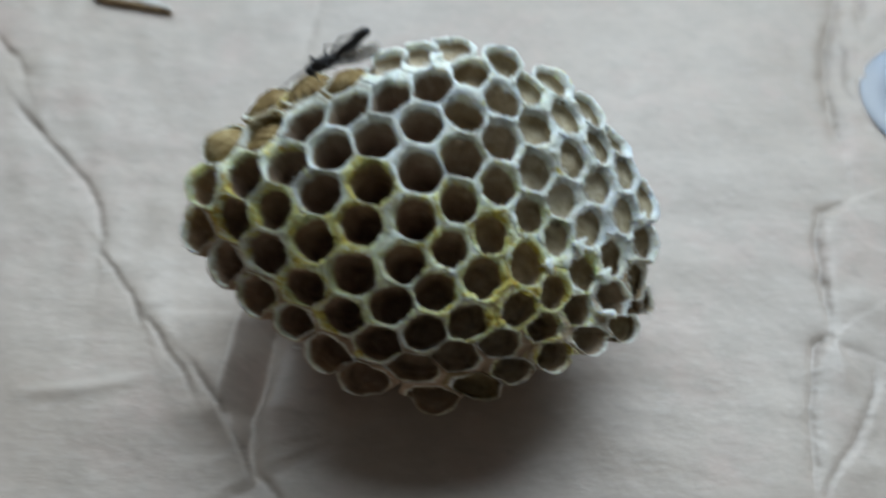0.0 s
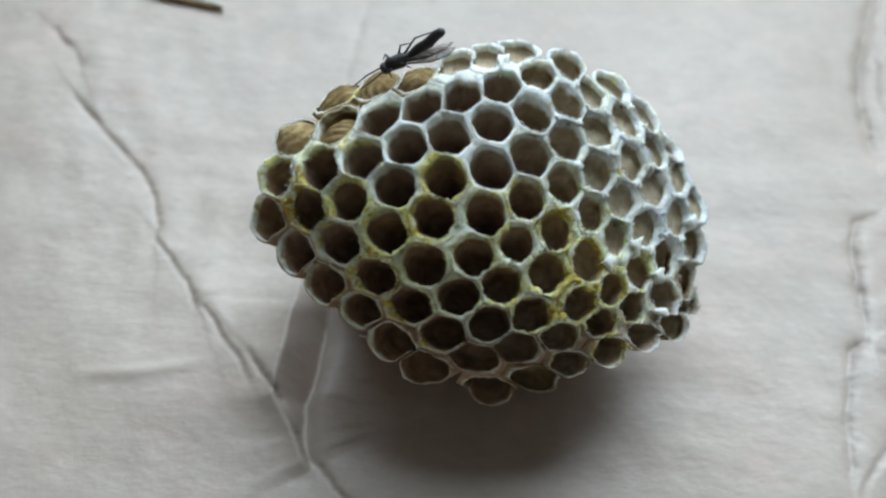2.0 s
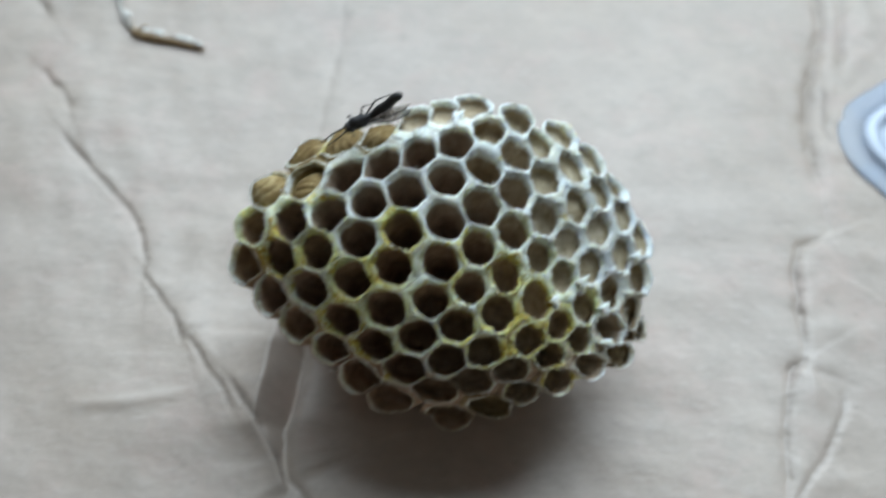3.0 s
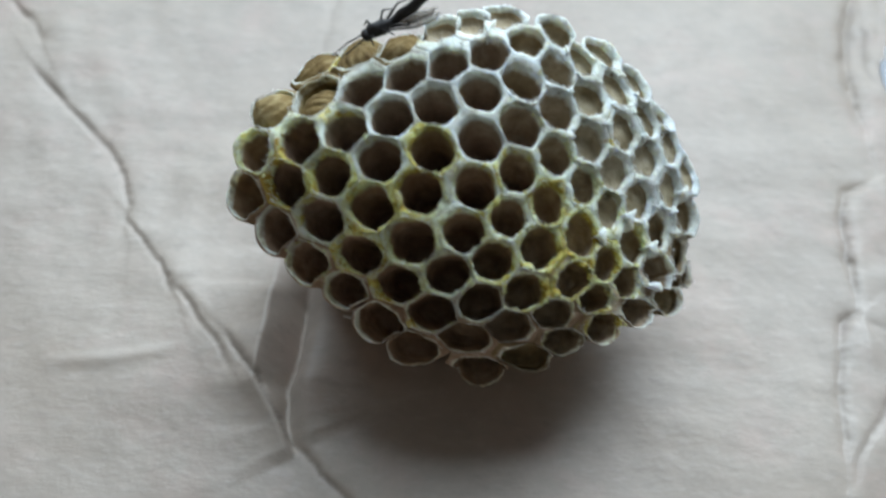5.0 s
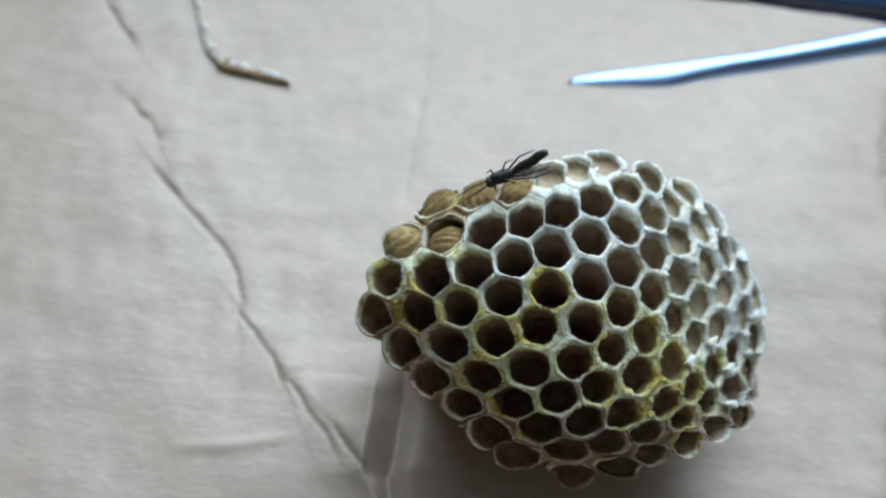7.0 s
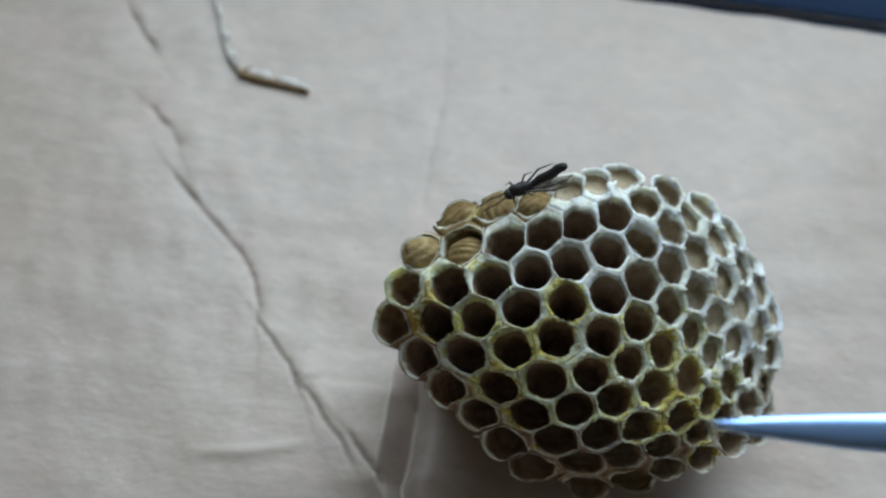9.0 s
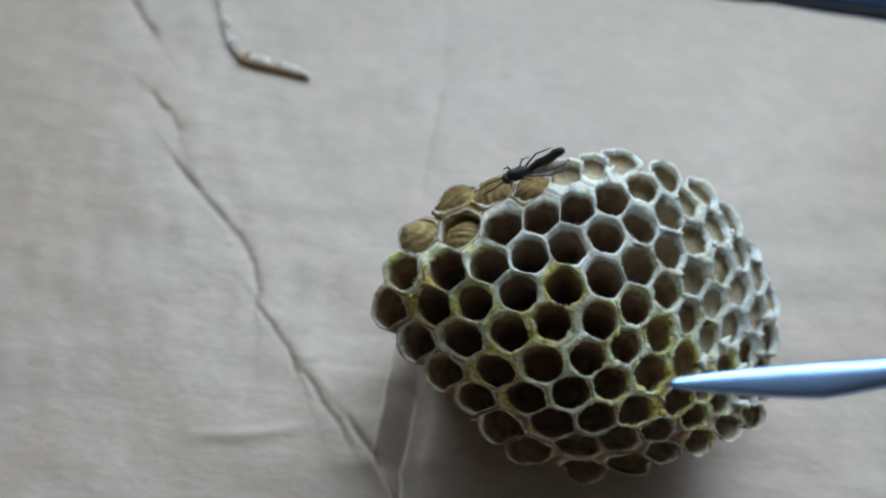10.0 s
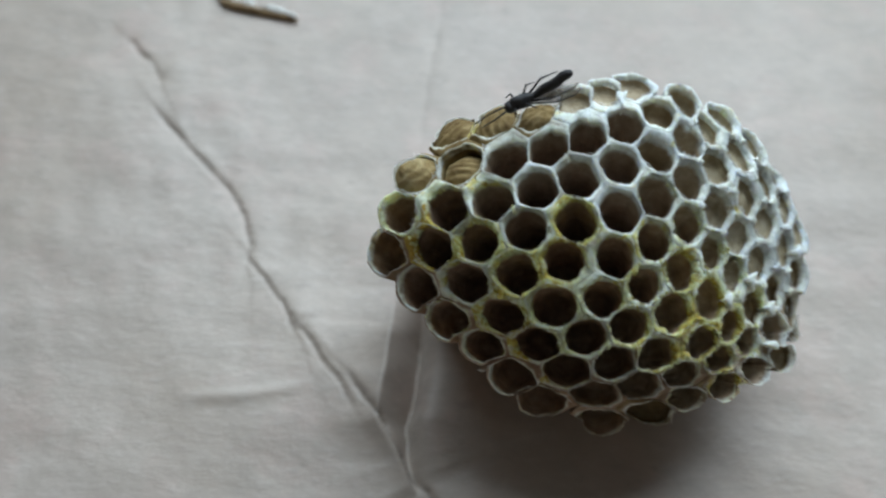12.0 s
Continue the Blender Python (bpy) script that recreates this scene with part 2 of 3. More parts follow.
# crooked creases: points in mm from far to near, depth, step up to the right-hand side, half width
LONG_CRACK = [
    ([(-86.9, 172.0), (-83.2, 165.8), (-80.0, 161.2), (-75.0, 154.9)], 0.8, 1.4, 0.6),
    ([(-73.2, 139.0), (-70.9, 136.7), (-67.0, 133.1), (-65.3, 130.9), (-63.3, 127.2)], 0.7, 1.4, 0.6),
    ([(-63.4, 121.0), (-61.7, 118.9), (-58.6, 115.6), (-54.2, 111.1), (-50.6, 107.4), (-46.6, 103.7), (-43.1, 99.5), (-41.8, 96.5), (-40.7, 92.9), (-39.9, 89.1)], 0.8, 1.3, 0.45),
    ([(-40.3, 89.1), (-36.8, 84.8), (-32.5, 79.6), (-29.9, 74.8)], 1.1, 1.0, 0.28),
    ([(-29.5, 76.0), (-25.4, 70.9), (-22.0, 66.4), (-19.2, 62.4)], 1.0, 0.8, 0.28),
    ([(-20.8, 67.8), (-18.2, 64.8), (-12.9, 57.2), (-9.2, 51.8), (-2.9, 45.5), (3.0, 39.9)], 1.4, 1.5, 0.34),
    ([(-9.1, 178.3), (-8.5, 151.4), (-10.4, 129.1), (-11.3, 115.5)], 0.3, 0.65, 1.2),
]
SIDE_CREASES = [
    ([(108.5, 185.8), (107.0, 176.6), (104.1, 160.5), (96.5, 140.9), (93.9, 128.2), (92.7, 114.4)], 2.2, 4.4, 1.8),
    ([(113.5, 185.8), (111.6, 173.2), (108.6, 159.5), (105.2, 147.8)], 1.6, 3.2, 1.4),
    ([(100.2, 143.9), (98.9, 137.0), (97.1, 131.1), (97.9, 126.2)], 1.1, 1.8, 0.8),
    ([(89.5, 101.5), (85.5, 99.6), (83.6, 96.2), (82.6, 90.4), (81.8, 84.0), (80.9, 77.5)], 1.8, 2.8, 0.9),
    ([(80.5, 75.0), (77.9, 73.4), (76.4, 70.0), (75.0, 64.5), (73.5, 58.0), (72.0, 50.0)], 1.6, 2.5, 0.9),
    ([(86.5, 70.0), (84.0, 64.2), (80.5, 58.4), (77.5, 55.0), (74.5, 51.5), (72.0, 47.0)], 1.0, 0.35, 0.6),
    ([(81.5, 73.6), (84.5, 71.8), (89.0, 70.6)], 0.5, 0.3, 0.6),
]
FOLD = [(-9.0, 84.0), (-8.9, 76.1), (-9.3, 70.6), (-9.7, 65.9), (-10.2, 63.1), (-10.8, 60.4), (-10.2, 54.4), (-9.0, 51.1), (-8.1, 49.5)]


def beside(px, py, line):
    """Distance to a crooked line, which side (right is plus) and how far along (0 to 1)."""
    best, side, along = np.full(px.shape, 1e9), np.zeros(px.shape), np.zeros(px.shape)
    n = len(line) - 1
    for k, ((ax, ay), (bx, by)) in enumerate(zip(line, line[1:])):
        dx, dy = bx - ax, by - ay
        s = np.clip(((px - ax) * dx + (py - ay) * dy) / (dx * dx + dy * dy), 0, 1)
        d = np.hypot(px - ax - s * dx, py - ay - s * dy)
        near = d < best
        best = np.where(near, d, best)
        side = np.where(near, np.sign(dx * (py - ay) - dy * (px - ax)), side)
        along = np.where(near, (k + s) / n, along)
    return best, side, along


def waves(px, py, size, seed):
    rng = np.random.RandomState(seed)
    h = np.zeros(px.shape)
    for _ in range(9):
        a, f, p = rng.uniform(0, 2 * np.pi), rng.uniform(0.6, 1.7) / size, rng.uniform(0, 6.28)
        h += np.sin((px * np.cos(a) + py * np.sin(a)) * f * 6.28 + p)
    return h / 9


def relief(px, py):
    """Height of the sheet in mm, and how strong the painted shade in its creases is."""
    h = 0.9 * waves(px, py, 70, 1) + 0.45 * waves(px, py, 22, 2) + 0.13 * waves(px * 0.7, py, 7, 3) + 0.03 * waves(px * 0.6, py, 2.6, 13)
    crease_shade = np.zeros(px.shape)
    jx, jy = px + 0.6 * waves(px, py, 7, 5) + 0.4 * waves(px, py, 2.2, 6), py + 0.5 * waves(px, py, 6, 7)
    for line, deep, step, wide in LONG_CRACK + SIDE_CREASES:
        d, side, s = beside(jx, jy, line)
        fade = np.clip(np.minimum(s, 1 - s) * 5 + 0.3, 0, 1) * (0.75 + 0.5 * waves(px, py, 9, 8))
        bulge = 0.6 + 0.9 * np.clip(waves(px, py, 13, 14) + 0.3, 0, 1)
        h += fade * step * np.where(side > 0, bulge * 0.62 * (1 - np.exp(-d / (2.6 * wide))) * np.exp(-d / 6), -0.22 * np.exp(-d / 4))
        h -= fade * deep * 0.36 * np.exp(-(d / wide) ** 2)
        # painted shade runs along the bottom of each crease
        crease_shade = np.maximum(crease_shade, fade * np.exp(-(d / (0.6 * wide)) ** 2) * min(0.6, deep * 0.2 / wide))
    d, side, s = beside(px + 0.25 * waves(px, py, 9, 12), py + 0.25 * waves(px, py, 8, 15), FOLD)
    # a pinched valley: the sheet drops steeply into it from the left and climbs to a low ridge on the right
    deep = np.clip(np.minimum(s * 6, (1 - s) * 2.6), 0, 1)
    reach = 0.8 + 3.2 * np.clip((py - 53.5) / 6, 0, 1) + 1.2 * np.clip((py - 57) / 9, 0, 1)
    away = np.exp(-np.maximum(d - reach, 0) / 5)
    left = (7.4 * np.minimum(1, 0.9 * d / reach + 0.1 * np.tanh(2 * d / reach)) - 4.0) * away
    right = 2.8 * (1 - np.exp(-d / 1.7)) * np.exp(-np.maximum(d - 2.8, 0) / 6) - 4.0 * np.exp(-d / 1.7)
    h += deep * np.where(side < 0, left, right)
    d, side, s = beside(px, py, [(-47.2, 62.4), (-37.3, 63.2), (-25.9, 65.7)])
    h += 0.35 * np.clip(np.minimum(s, 1 - s) * 4, 0, 1) * np.exp(-(d / 1.1) ** 2)
    return h, crease_shade


def cardboard():
    xs = np.concatenate([np.linspace(-330, -136, 24), np.arange(-130, 135.1, 0.4), np.linspace(142, 330, 24)])
    ys = np.concatenate([np.linspace(-190, 24, 30), np.arange(30, 189.1, 0.4)])
    gx, gy = np.meshgrid(xs, ys)
    gy = gy + np.clip((gy - 150) / 39, 0, 1) * (0.8 * waves(gx, gx * 0, 30, 9) + 1.1 - 0.075 * np.clip(gx - 33, -60, 120))
    h, crease_shade = relief(gx, gy)
    h *= np.clip(1 - (np.maximum(np.abs(gx) - 150, 0) / 150), 0.1, 1)
    ny, nx = gx.shape
    top = np.stack([gx, gy, h], -1).reshape(-1, 3) * MM
    idx = np.arange(nx * ny).reshape(ny, nx)
    faces = np.stack([idx[:-1, :-1], idx[:-1, 1:], idx[1:, 1:], idx[1:, :-1]], -1).reshape(-1, 4)
    # rim and underside
    ring = np.concatenate([idx[0, :], idx[1:, -1], idx[-1, -2::-1], idx[-2:0:-1, 0]])
    low = top[ring].copy()
    low[:, 2] = -0.0058
    base = len(top) + np.arange(len(ring))
    sides = np.stack([np.roll(ring, -1), ring, base, np.roll(base, -1)], -1)
    me = bpy.data.meshes.new("cardboard_sheet")
    me.from_pydata(np.concatenate([top, low]).tolist(), [], faces.tolist() + sides.tolist() + [base[::-1].tolist()])
    me.polygons.foreach_set("use_smooth", [True] * len(faces) + [False] * (len(sides) + 1))
    at = me.attributes.new("crease_shade", "FLOAT", "POINT")
    at.data.foreach_set("value", np.concatenate([crease_shade.ravel(), np.zeros(len(ring))]).astype(np.float32))
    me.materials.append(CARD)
    return tagged(new("cardboard_sheet", me), "creased grey-brown cardboard sheet lying on the table", "cardboard")


def card_z(x, y):
    """Height of the sheet in metres at a place in metres."""
    return float(relief(np.array([x / MM]), np.array([y / MM]))[0][0]) * MM


cardboard()

# ---------------------------------------------------------------- the nest
# where each cell of the comb opens, row by row, in mm
MOUTHS = {}


def comb_row(j, first, *places):
    for k, place in enumerate(places):
        MOUTHS[first + k, j] = Vector(place) * MM


comb_row(-1, -2, (-6.1, 89.5, 36.0), (-0.5, 89.1, 39.7), (4.6, 88.6, 41.2), (9.6, 90.6, 42.1), (13.9, 92.6, 41.9), (17.7, 94.9, 40.9))
comb_row(0, -2, (-11.7, 82.2, 36.2), (-6.2, 81.0, 40.1), (-0.2, 80.1, 43.4), (4.7, 81.4, 44.7), (9.8, 83.2, 44.8), (14.9, 86.0, 44.3), (20.2, 88.9, 43.3), (24.5, 92.8, 41.5))
comb_row(1, -2, (-13.1, 76.3, 35.0), (-7.2, 74.5, 40.2), (-1.7, 74.2, 42.5), (3.6, 75.1, 44.0), (8.6, 76.8, 44.3), (14.2, 79.4, 44.2), (19.3, 82.1, 43.1), (24.3, 85.7, 41.7), (28.0, 89.7, 39.2), (31.9, 94.3, 36.2))
comb_row(2, -2, (-14.5, 73.9, 29.2), (-8.6, 70.8, 35.7), (-3.0, 69.8, 39.5), (2.7, 71.0, 41.5), (8.6, 71.7, 42.8), (14.0, 73.6, 42.6), (19.2, 76.3, 41.8), (24.1, 79.9, 40.7), (28.5, 83.9, 38.4), (33.4, 88.1, 36.2), (37.3, 92.4, 32.8))
comb_row(3, -1, (-10.0, 68.9, 29.0), (-4.3, 66.6, 34.7), (1.8, 66.5, 38.4), (7.4, 67.7, 40.0), (13.7, 68.3, 40.2), (18.7, 71.1, 39.8), (23.8, 74.5, 38.7), (28.6, 78.2, 36.9), (34.4, 81.7, 35.1), (38.4, 86.9, 32.0), (41.4, 90.8, 27.9))
comb_row(4, 0, (-5.7, 65.1, 27.9), (0.6, 63.0, 33.2), (6.6, 63.1, 36.3), (12.4, 64.3, 37.5), (17.8, 66.4, 37.4), (22.7, 69.0, 36.3), (27.7, 73.1, 35.0), (32.3, 76.9, 32.5), (38.0, 80.9, 29.9), (43.0, 85.8, 27.4))
comb_row(5, 1, (-1.1, 62.4, 26.5), (5.0, 60.4, 31.2), (11.0, 60.6, 33.8), (16.1, 62.1, 34.6), (21.8, 64.5, 34.3), (27.6, 67.4, 32.7), (31.4, 72.0, 31.3), (36.5, 75.3, 28.7), (42.5, 79.9, 25.1), (46.7, 85.1, 22.1))
comb_row(6, 2, (3.1, 59.5, 23.7), (9.4, 57.9, 28.5), (15.0, 58.4, 30.7), (20.3, 59.8, 31.4), (26.7, 61.8, 30.3), (31.2, 65.2, 29.1), (35.4, 69.7, 27.1), (40.3, 74.1, 24.2), (46.1, 78.9, 20.6))
comb_row(7, 3, (7.2, 57.4, 20.4), (13.1, 56.4, 25.0), (18.3, 57.1, 27.4), (24.0, 58.8, 27.6), (29.6, 61.7, 27.1), (34.5, 64.9, 25.1), (40.1, 68.4, 22.0), (44.8, 73.8, 18.3))
comb_row(8, 4, (16.6, 57.1, 15.5), (22.2, 56.5, 20.2), (26.3, 58.0, 22.5), (31.5, 59.7, 22.9), (36.9, 62.9, 21.7), (42.2, 66.1, 19.2))
comb_row(8, 11, (47.2, 73.2, 13.9))
NEST_BASE, NEST_FAN = Vector((0.018, 0.084, 0.009)), Vector((0.018, 0.081, -0.012))
CAPPED = ((-2, 0), (-1, 0), (-2, -1), (-1, -1), (0, -1))
# cells with a shallow tan floor, and those whose rims carry much, some or little pollen
SHALLOW = ((5, 8), (1, -1), (2, -1), (3, -1), (4, 0), (5, 0), (6, 1), (7, 1), (7, 2), (8, 2), (7, 3), (8, 3), (9, 3), (9, 4), (9, 5), (10, 6), (11, 8), (9, 8), (10, 7))
MUCH = ((0, 2), (1, 3), (2, 2), (5, 4), (6, 5), (5, 5), (6, 6), (5, 6), (7, 6), (1, 4), (-1, 2))
SOME = ((-2, 1), (-1, 1), (2, 3), (4, 3), (5, 3), (2, 4), (3, 4), (2, 5), (3, 5), (4, 5), (6, 4), (7, 7), (7, 8), (4, 4), (7, 5))
LITTLE = ((1, 2), (0, 3), (0, 4), (4, 6), (8, 7), (6, 7), (1, 5), (3, 3), (3, 6), (8, 6), (6, 8), (0, 1), (4, 2))
CAP = [(1.0, -0.0020), (1.0, -0.0010)] + [(f, 0.0009 - 0.0017 * f**3) for f in (0.97 - 0.048 * k for k in range(20))]
# what the ridges of a cap curve round, as a share of the way to one corner, and that corner
RIDGES = {(-2, 0): (0.1, 4), (-1, 0): (2.2, 4), (-2, -1): (1.3, 3), (-1, -1): (0.7, 0), (0, -1): (1.8, 3)}
RIMS = {}
AROUND = ((1, 0), (1, 1), (0, 1), (-1, 0), (-1, -1), (0, -1))


def neighbours(i, j):
    """The six mouths round a cell; beyond the comb's border the row goes straight on."""
    p, out = MOUTHS[i, j], []
    up = (p - NEST_FAN).normalized()
    for di, dj in AROUND:
        q = MOUTHS.get((i + di, j + dj))
        if q is None:
            back = MOUTHS.get((i - di, j - dj))
            if back is None:
                _, k = min(((a - i) ** 2 + (b - j) ** 2, (a, b)) for a, b in MOUTHS if (a + di, b + dj) in MOUTHS)
                way = MOUTHS[k[0] + di, k[1] + dj] - MOUTHS[k]
            else:
                way = p - back
            way = way - up * way.dot(up) * 0.9
            q = p + way.normalized() * min(way.length, 0.0062)
        out.append(q)
    return out


def nest_cell(i, j, parent):
    p, ring = MOUTHS[i, j], neighbours(i, j)
    rng = random.Random(i * 131 + j * 17 + 5)
    axis = (p - NEST_FAN).normalized()
    corners = [(p + ring[k] + ring[(k + 1) % 6]) / 3 - p for k in range(6)]
    pollen = 0.95 if (i, j) in MUCH else 0.6 if (i, j) in SOME else 0.32 if (i, j) in LITTLE else 0.06
    bleach = min(1, max(0, (i - 0.3 * j - 2.5) / 3.0)) * (1 - 0.3 * pollen) * (1 - 0.7 * min(1, max(0, (j - 5.2) / 1.8)))
    if j < 0 < i:
        bleach = max(bleach, 0.75)
    tan = 1.0 if (i, j) in CAPPED else (0.75 if j >= 0 else 0.3) * (1 - 0.66 * bleach) if (i, j) in SHALLOW else 0.4 if i <= -2 or (j == 0 and i < 0) else 0.0
    tan = max(tan, 0.35 if rng.random() < 0.5 * bleach else 0.0)
    lower = min(1, max(0, (j - 5.2) / 1.8, (1.2 - (i - max(-2, j - 4))) * 0.5 if j > 1 else 0))
    lower *= 0.6 if i > 6 else 1.0
    if (i, j) in CAPPED or (i == -2 and j > 1):
        lower = 0.9
    thin = 0.885 - 0.085 * bleach - 0.045 * pollen + 0.03 * lower + rng.uniform(-0.045, 0.025)
    # shade of the upper left holes, painted dark into their walls; also deepens them
    hole_shade = min(1, max(0, (3.6 - j) / 2.2)) * (1 - bleach) * (i > -2)
    # lower right cells: paler walls and shallower holes
    paler = 0.6 * min(1, max(0, (i - 2.5) / 3)) * min(1, max(0, j - 3))
    roundness = max(0.5, min(1, 0.86 + 0.15 * pollen + rng.uniform(-0.3, 0.15)))
    steps = 9
    hexagon = []
    for k in range(6):
        a, b = corners[k], corners[(k + 1) % 6]
        hexagon += [a.lerp(b, s / steps) for s in range(steps)]
    n = len(hexagon)
    mean = sum(h.length for h in hexagon) / n * 0.985
    lone = [(i + a, j + b) not in MOUTHS for a, b in AROUND]
    for k in range(n):
        edge = k // steps
        loose = 1.0 * lone[(edge + 1) % 6] if k % steps else 0.5 * (lone[edge] + lone[(edge + 1) % 6])
        hexagon[k] = hexagon[k].lerp(hexagon[k].normalized() * mean * (0.72 if (i, j) in CAPPED else 1.05 if j < 7 else 0.88 if j < 8 else 0.74), 0.9 * loose)
    # holes sit off the middle and are not quite round; pale cells have a broad web on their near side
    drift = Vector((-0.00022, 0.00030, 0.0001)) * bleach + Vector((rng.uniform(-1, 1), rng.uniform(-1, 1), rng.uniform(-1, 1))) * 0.00014
    drift -= axis * drift.dot(axis)
    squash, across = rng.uniform(-0.05, 0.05) * (1 + bleach), corners[rng.randrange(6)].normalized()
    inner = []
    for h in hexagon:
        q = h.lerp(h.normalized() * mean, roundness) * thin
        q *= 1 + (0.06 + 0.08 * bleach + 0.09 * pollen) * noise.noise((p + h) * 420)
        q += across * squash * q.dot(across) + drift
        q *= min(1, 0.955 * h.length / q.length)
        inner.append(q)
    fan = (p - NEST_FAN).length
    deep = min(0.0105 + 0.0045 * hole_shade, fan * (0.31 + 0.11 * hole_shade), 0.87 * (p - NEST_BASE).length) * rng.uniform(0.9, 1.05)
    deep = min(deep * (1 - (0.74 + 0.08 * (i > 5)) * bleach), (p.z - 0.003) / max(0.2, axis.z))
    deep *= 1 - 0.45 * max(lower, paler)
    if (i, j) in SHALLOW:
        deep = min(deep, 0.0032 if j >= 0 else 0.0018)
    bm = bmesh.new()
    rim_l, dep_l = bm.verts.layers.float.new("rim"), bm.verts.layers.float.new("depth")
    pol_l, ble_l, tan_l = (bm.verts.layers.float.new(k) for k in ("pollen", "bleach", "tan"))
    hole_shade_l = bm.verts.layers.float.new("hole_shade")
    rough = 0.00010 + 0.00030 * pollen + 0.00008 * bleach

    def ragged(q, size, f=900):
        at, fine = (p + q) * f, (p + q) * f * 2.7
        coarse = Vector((noise.noise(at), noise.noise(at + Vector((7, 3, 1))), noise.noise(at + Vector((2, 9, 5)))))
        return (coarse + 0.4 * Vector((noise.noise(fine), noise.noise(fine + Vector((5, 2, 8))), noise.noise(fine + Vector((1, 6, 3)))))) * size

    def narrow(down):
        return 1 - down / fan

    loops = []
    under = max(deep + 0.0008, min(fan * 0.66, (p.z - 0.001) / max(0.25, axis.z)))
    for down in (under, under * 0.5, deep * 0.25, 0.0016):
        loops.append(([h * narrow(down) * 0.985 - axis * down + ragged(h, 0.00006, 500) for h in hexagon], down, 0.3 if down < 0.002 else 0.0))
    web = (0.66 + 0.32 * max(bleach, 0.6 * pollen)) * (1 - 0.62 * lower)
    lean = Vector((rng.uniform(-1, 1), rng.uniform(-1, 1), rng.uniform(-1, 1))) * 0.09

    def lift(q):
        return 0.00045 * noise.noise((p + q) * 330)

    # the crest of the shared wall lies between two cells and rounds off into the hole
    border = [h + ((p + h) - NEST_FAN).normalized() * (lift(h) - 0.00045 * lower) + ragged(h, 0.00010, 1100) for h in hexagon]
    loops.append((border, 0, web))
    for f, down, rim in ((0.35, 0.00003 + 0.0003 * lower, web), (0.68, 0.00014, max(web, 0.85 - 0.35 * lower)), (0.9, 0.00034 - 0.0003 * lower, 0.95 - 0.25 * lower), (1.0, 0.00066 - 0.0002 * lower, 0.8 - 0.2 * lower)):
        loops.append(([h.lerp(q, f) - axis * (down - f * h.dot(lean)) + axis * lift(h) + ragged(h.lerp(q, f), rough * (0.4 + f), 1100) for h, q in zip(hexagon, inner)], max(0, down), rim))
    for share, floor, rim in ((0.0009, 1.0, 0.62), (0.0019, 1.0, 0.28 - 0.2 * lower), (0.0045, 1.0, 0.0), (0.6, 1.0, 0.0), (0.84, 0.98, 0.0), (0.95, 0.82, 0.0), (0.99, 0.5, 0.0), (1.0, 0.2, 0.0)):
        down = min(share, deep * 0.5) if share < 0.1 else deep * share
        tight = narrow(down) * floor
        loops.append(([q * tight - axis * (down - q.dot(lean) * max(0, 1 - down / 0.004)) + ragged(q, 0.00008, 700) for q in inner], down, rim))
    rings = loft(bm, [[p + q for q in loop] for loop, _, _ in loops])
    for ring_v, (_, down, rim) in zip(rings, loops):
        for v in ring_v:
            v[rim_l], v[dep_l], v[pol_l], v[ble_l], v[tan_l] = rim, down, pollen, max(bleach, 0.45 * min(1, 2 * rim) if i >= 0 and i + 4 > 2.5 * j else 0, paler * max(0, 1 - 2 * rim)), tan
            v[hole_shade_l] = hole_shade
    RIMS[i, j] = (p, hexagon, inner, axis, pollen, bleach, lean, lift)
    cell = part("cell", bm, NEST, parent)
    if (i, j) in CAPPED:
        sunk = 0.0019 if (i, j) == (-1, 0) else 0.0
        bm = bmesh.new()
        layers = [bm.verts.layers.float.new(k) for k in ("rim", "depth", "pollen", "bleach", "tan")]
        rings = loft(bm, [[p + q * f + axis * (up - sunk) + ragged(q, 0.00008, 500) for q in inner] for f, up in CAP], cap_first=False)
        share, corner = RIDGES[i, j]
        heart = p + corners[corner] * share
        for ring_v, (f, up) in zip(rings, CAP):
            for v in ring_v:
                turn = 2 * math.pi * (v.co - heart).length / 0.0011 + 3.0 * noise.noise(v.co * 260)
                for layer, value in zip(layers, (0.0, turn / 3600, 0.0, 0.6 * bleach, 1.0 - 0.4 * bleach)):
                    v[layer] = value
                v.co += axis * (0.00010 + 0.00014 * noise.noise(v.co * 300)) * math.sin(turn) * min(1, 6 * (1 - f))
        part("cap", bm, NEST, cell, "domed tan papery cap")
    return cell


# corners closed by thick silk
SILK = (((8, 6), (9, 6), (9, 7)), ((7, 5), (8, 5), (8, 6)), ((6, 5), (7, 5), (7, 6)), ((2, -1), (3, -1), (3, 0)), ((8, 7), (9, 7), (9, 8)), ((9, 5), (10, 5), (10, 6)))


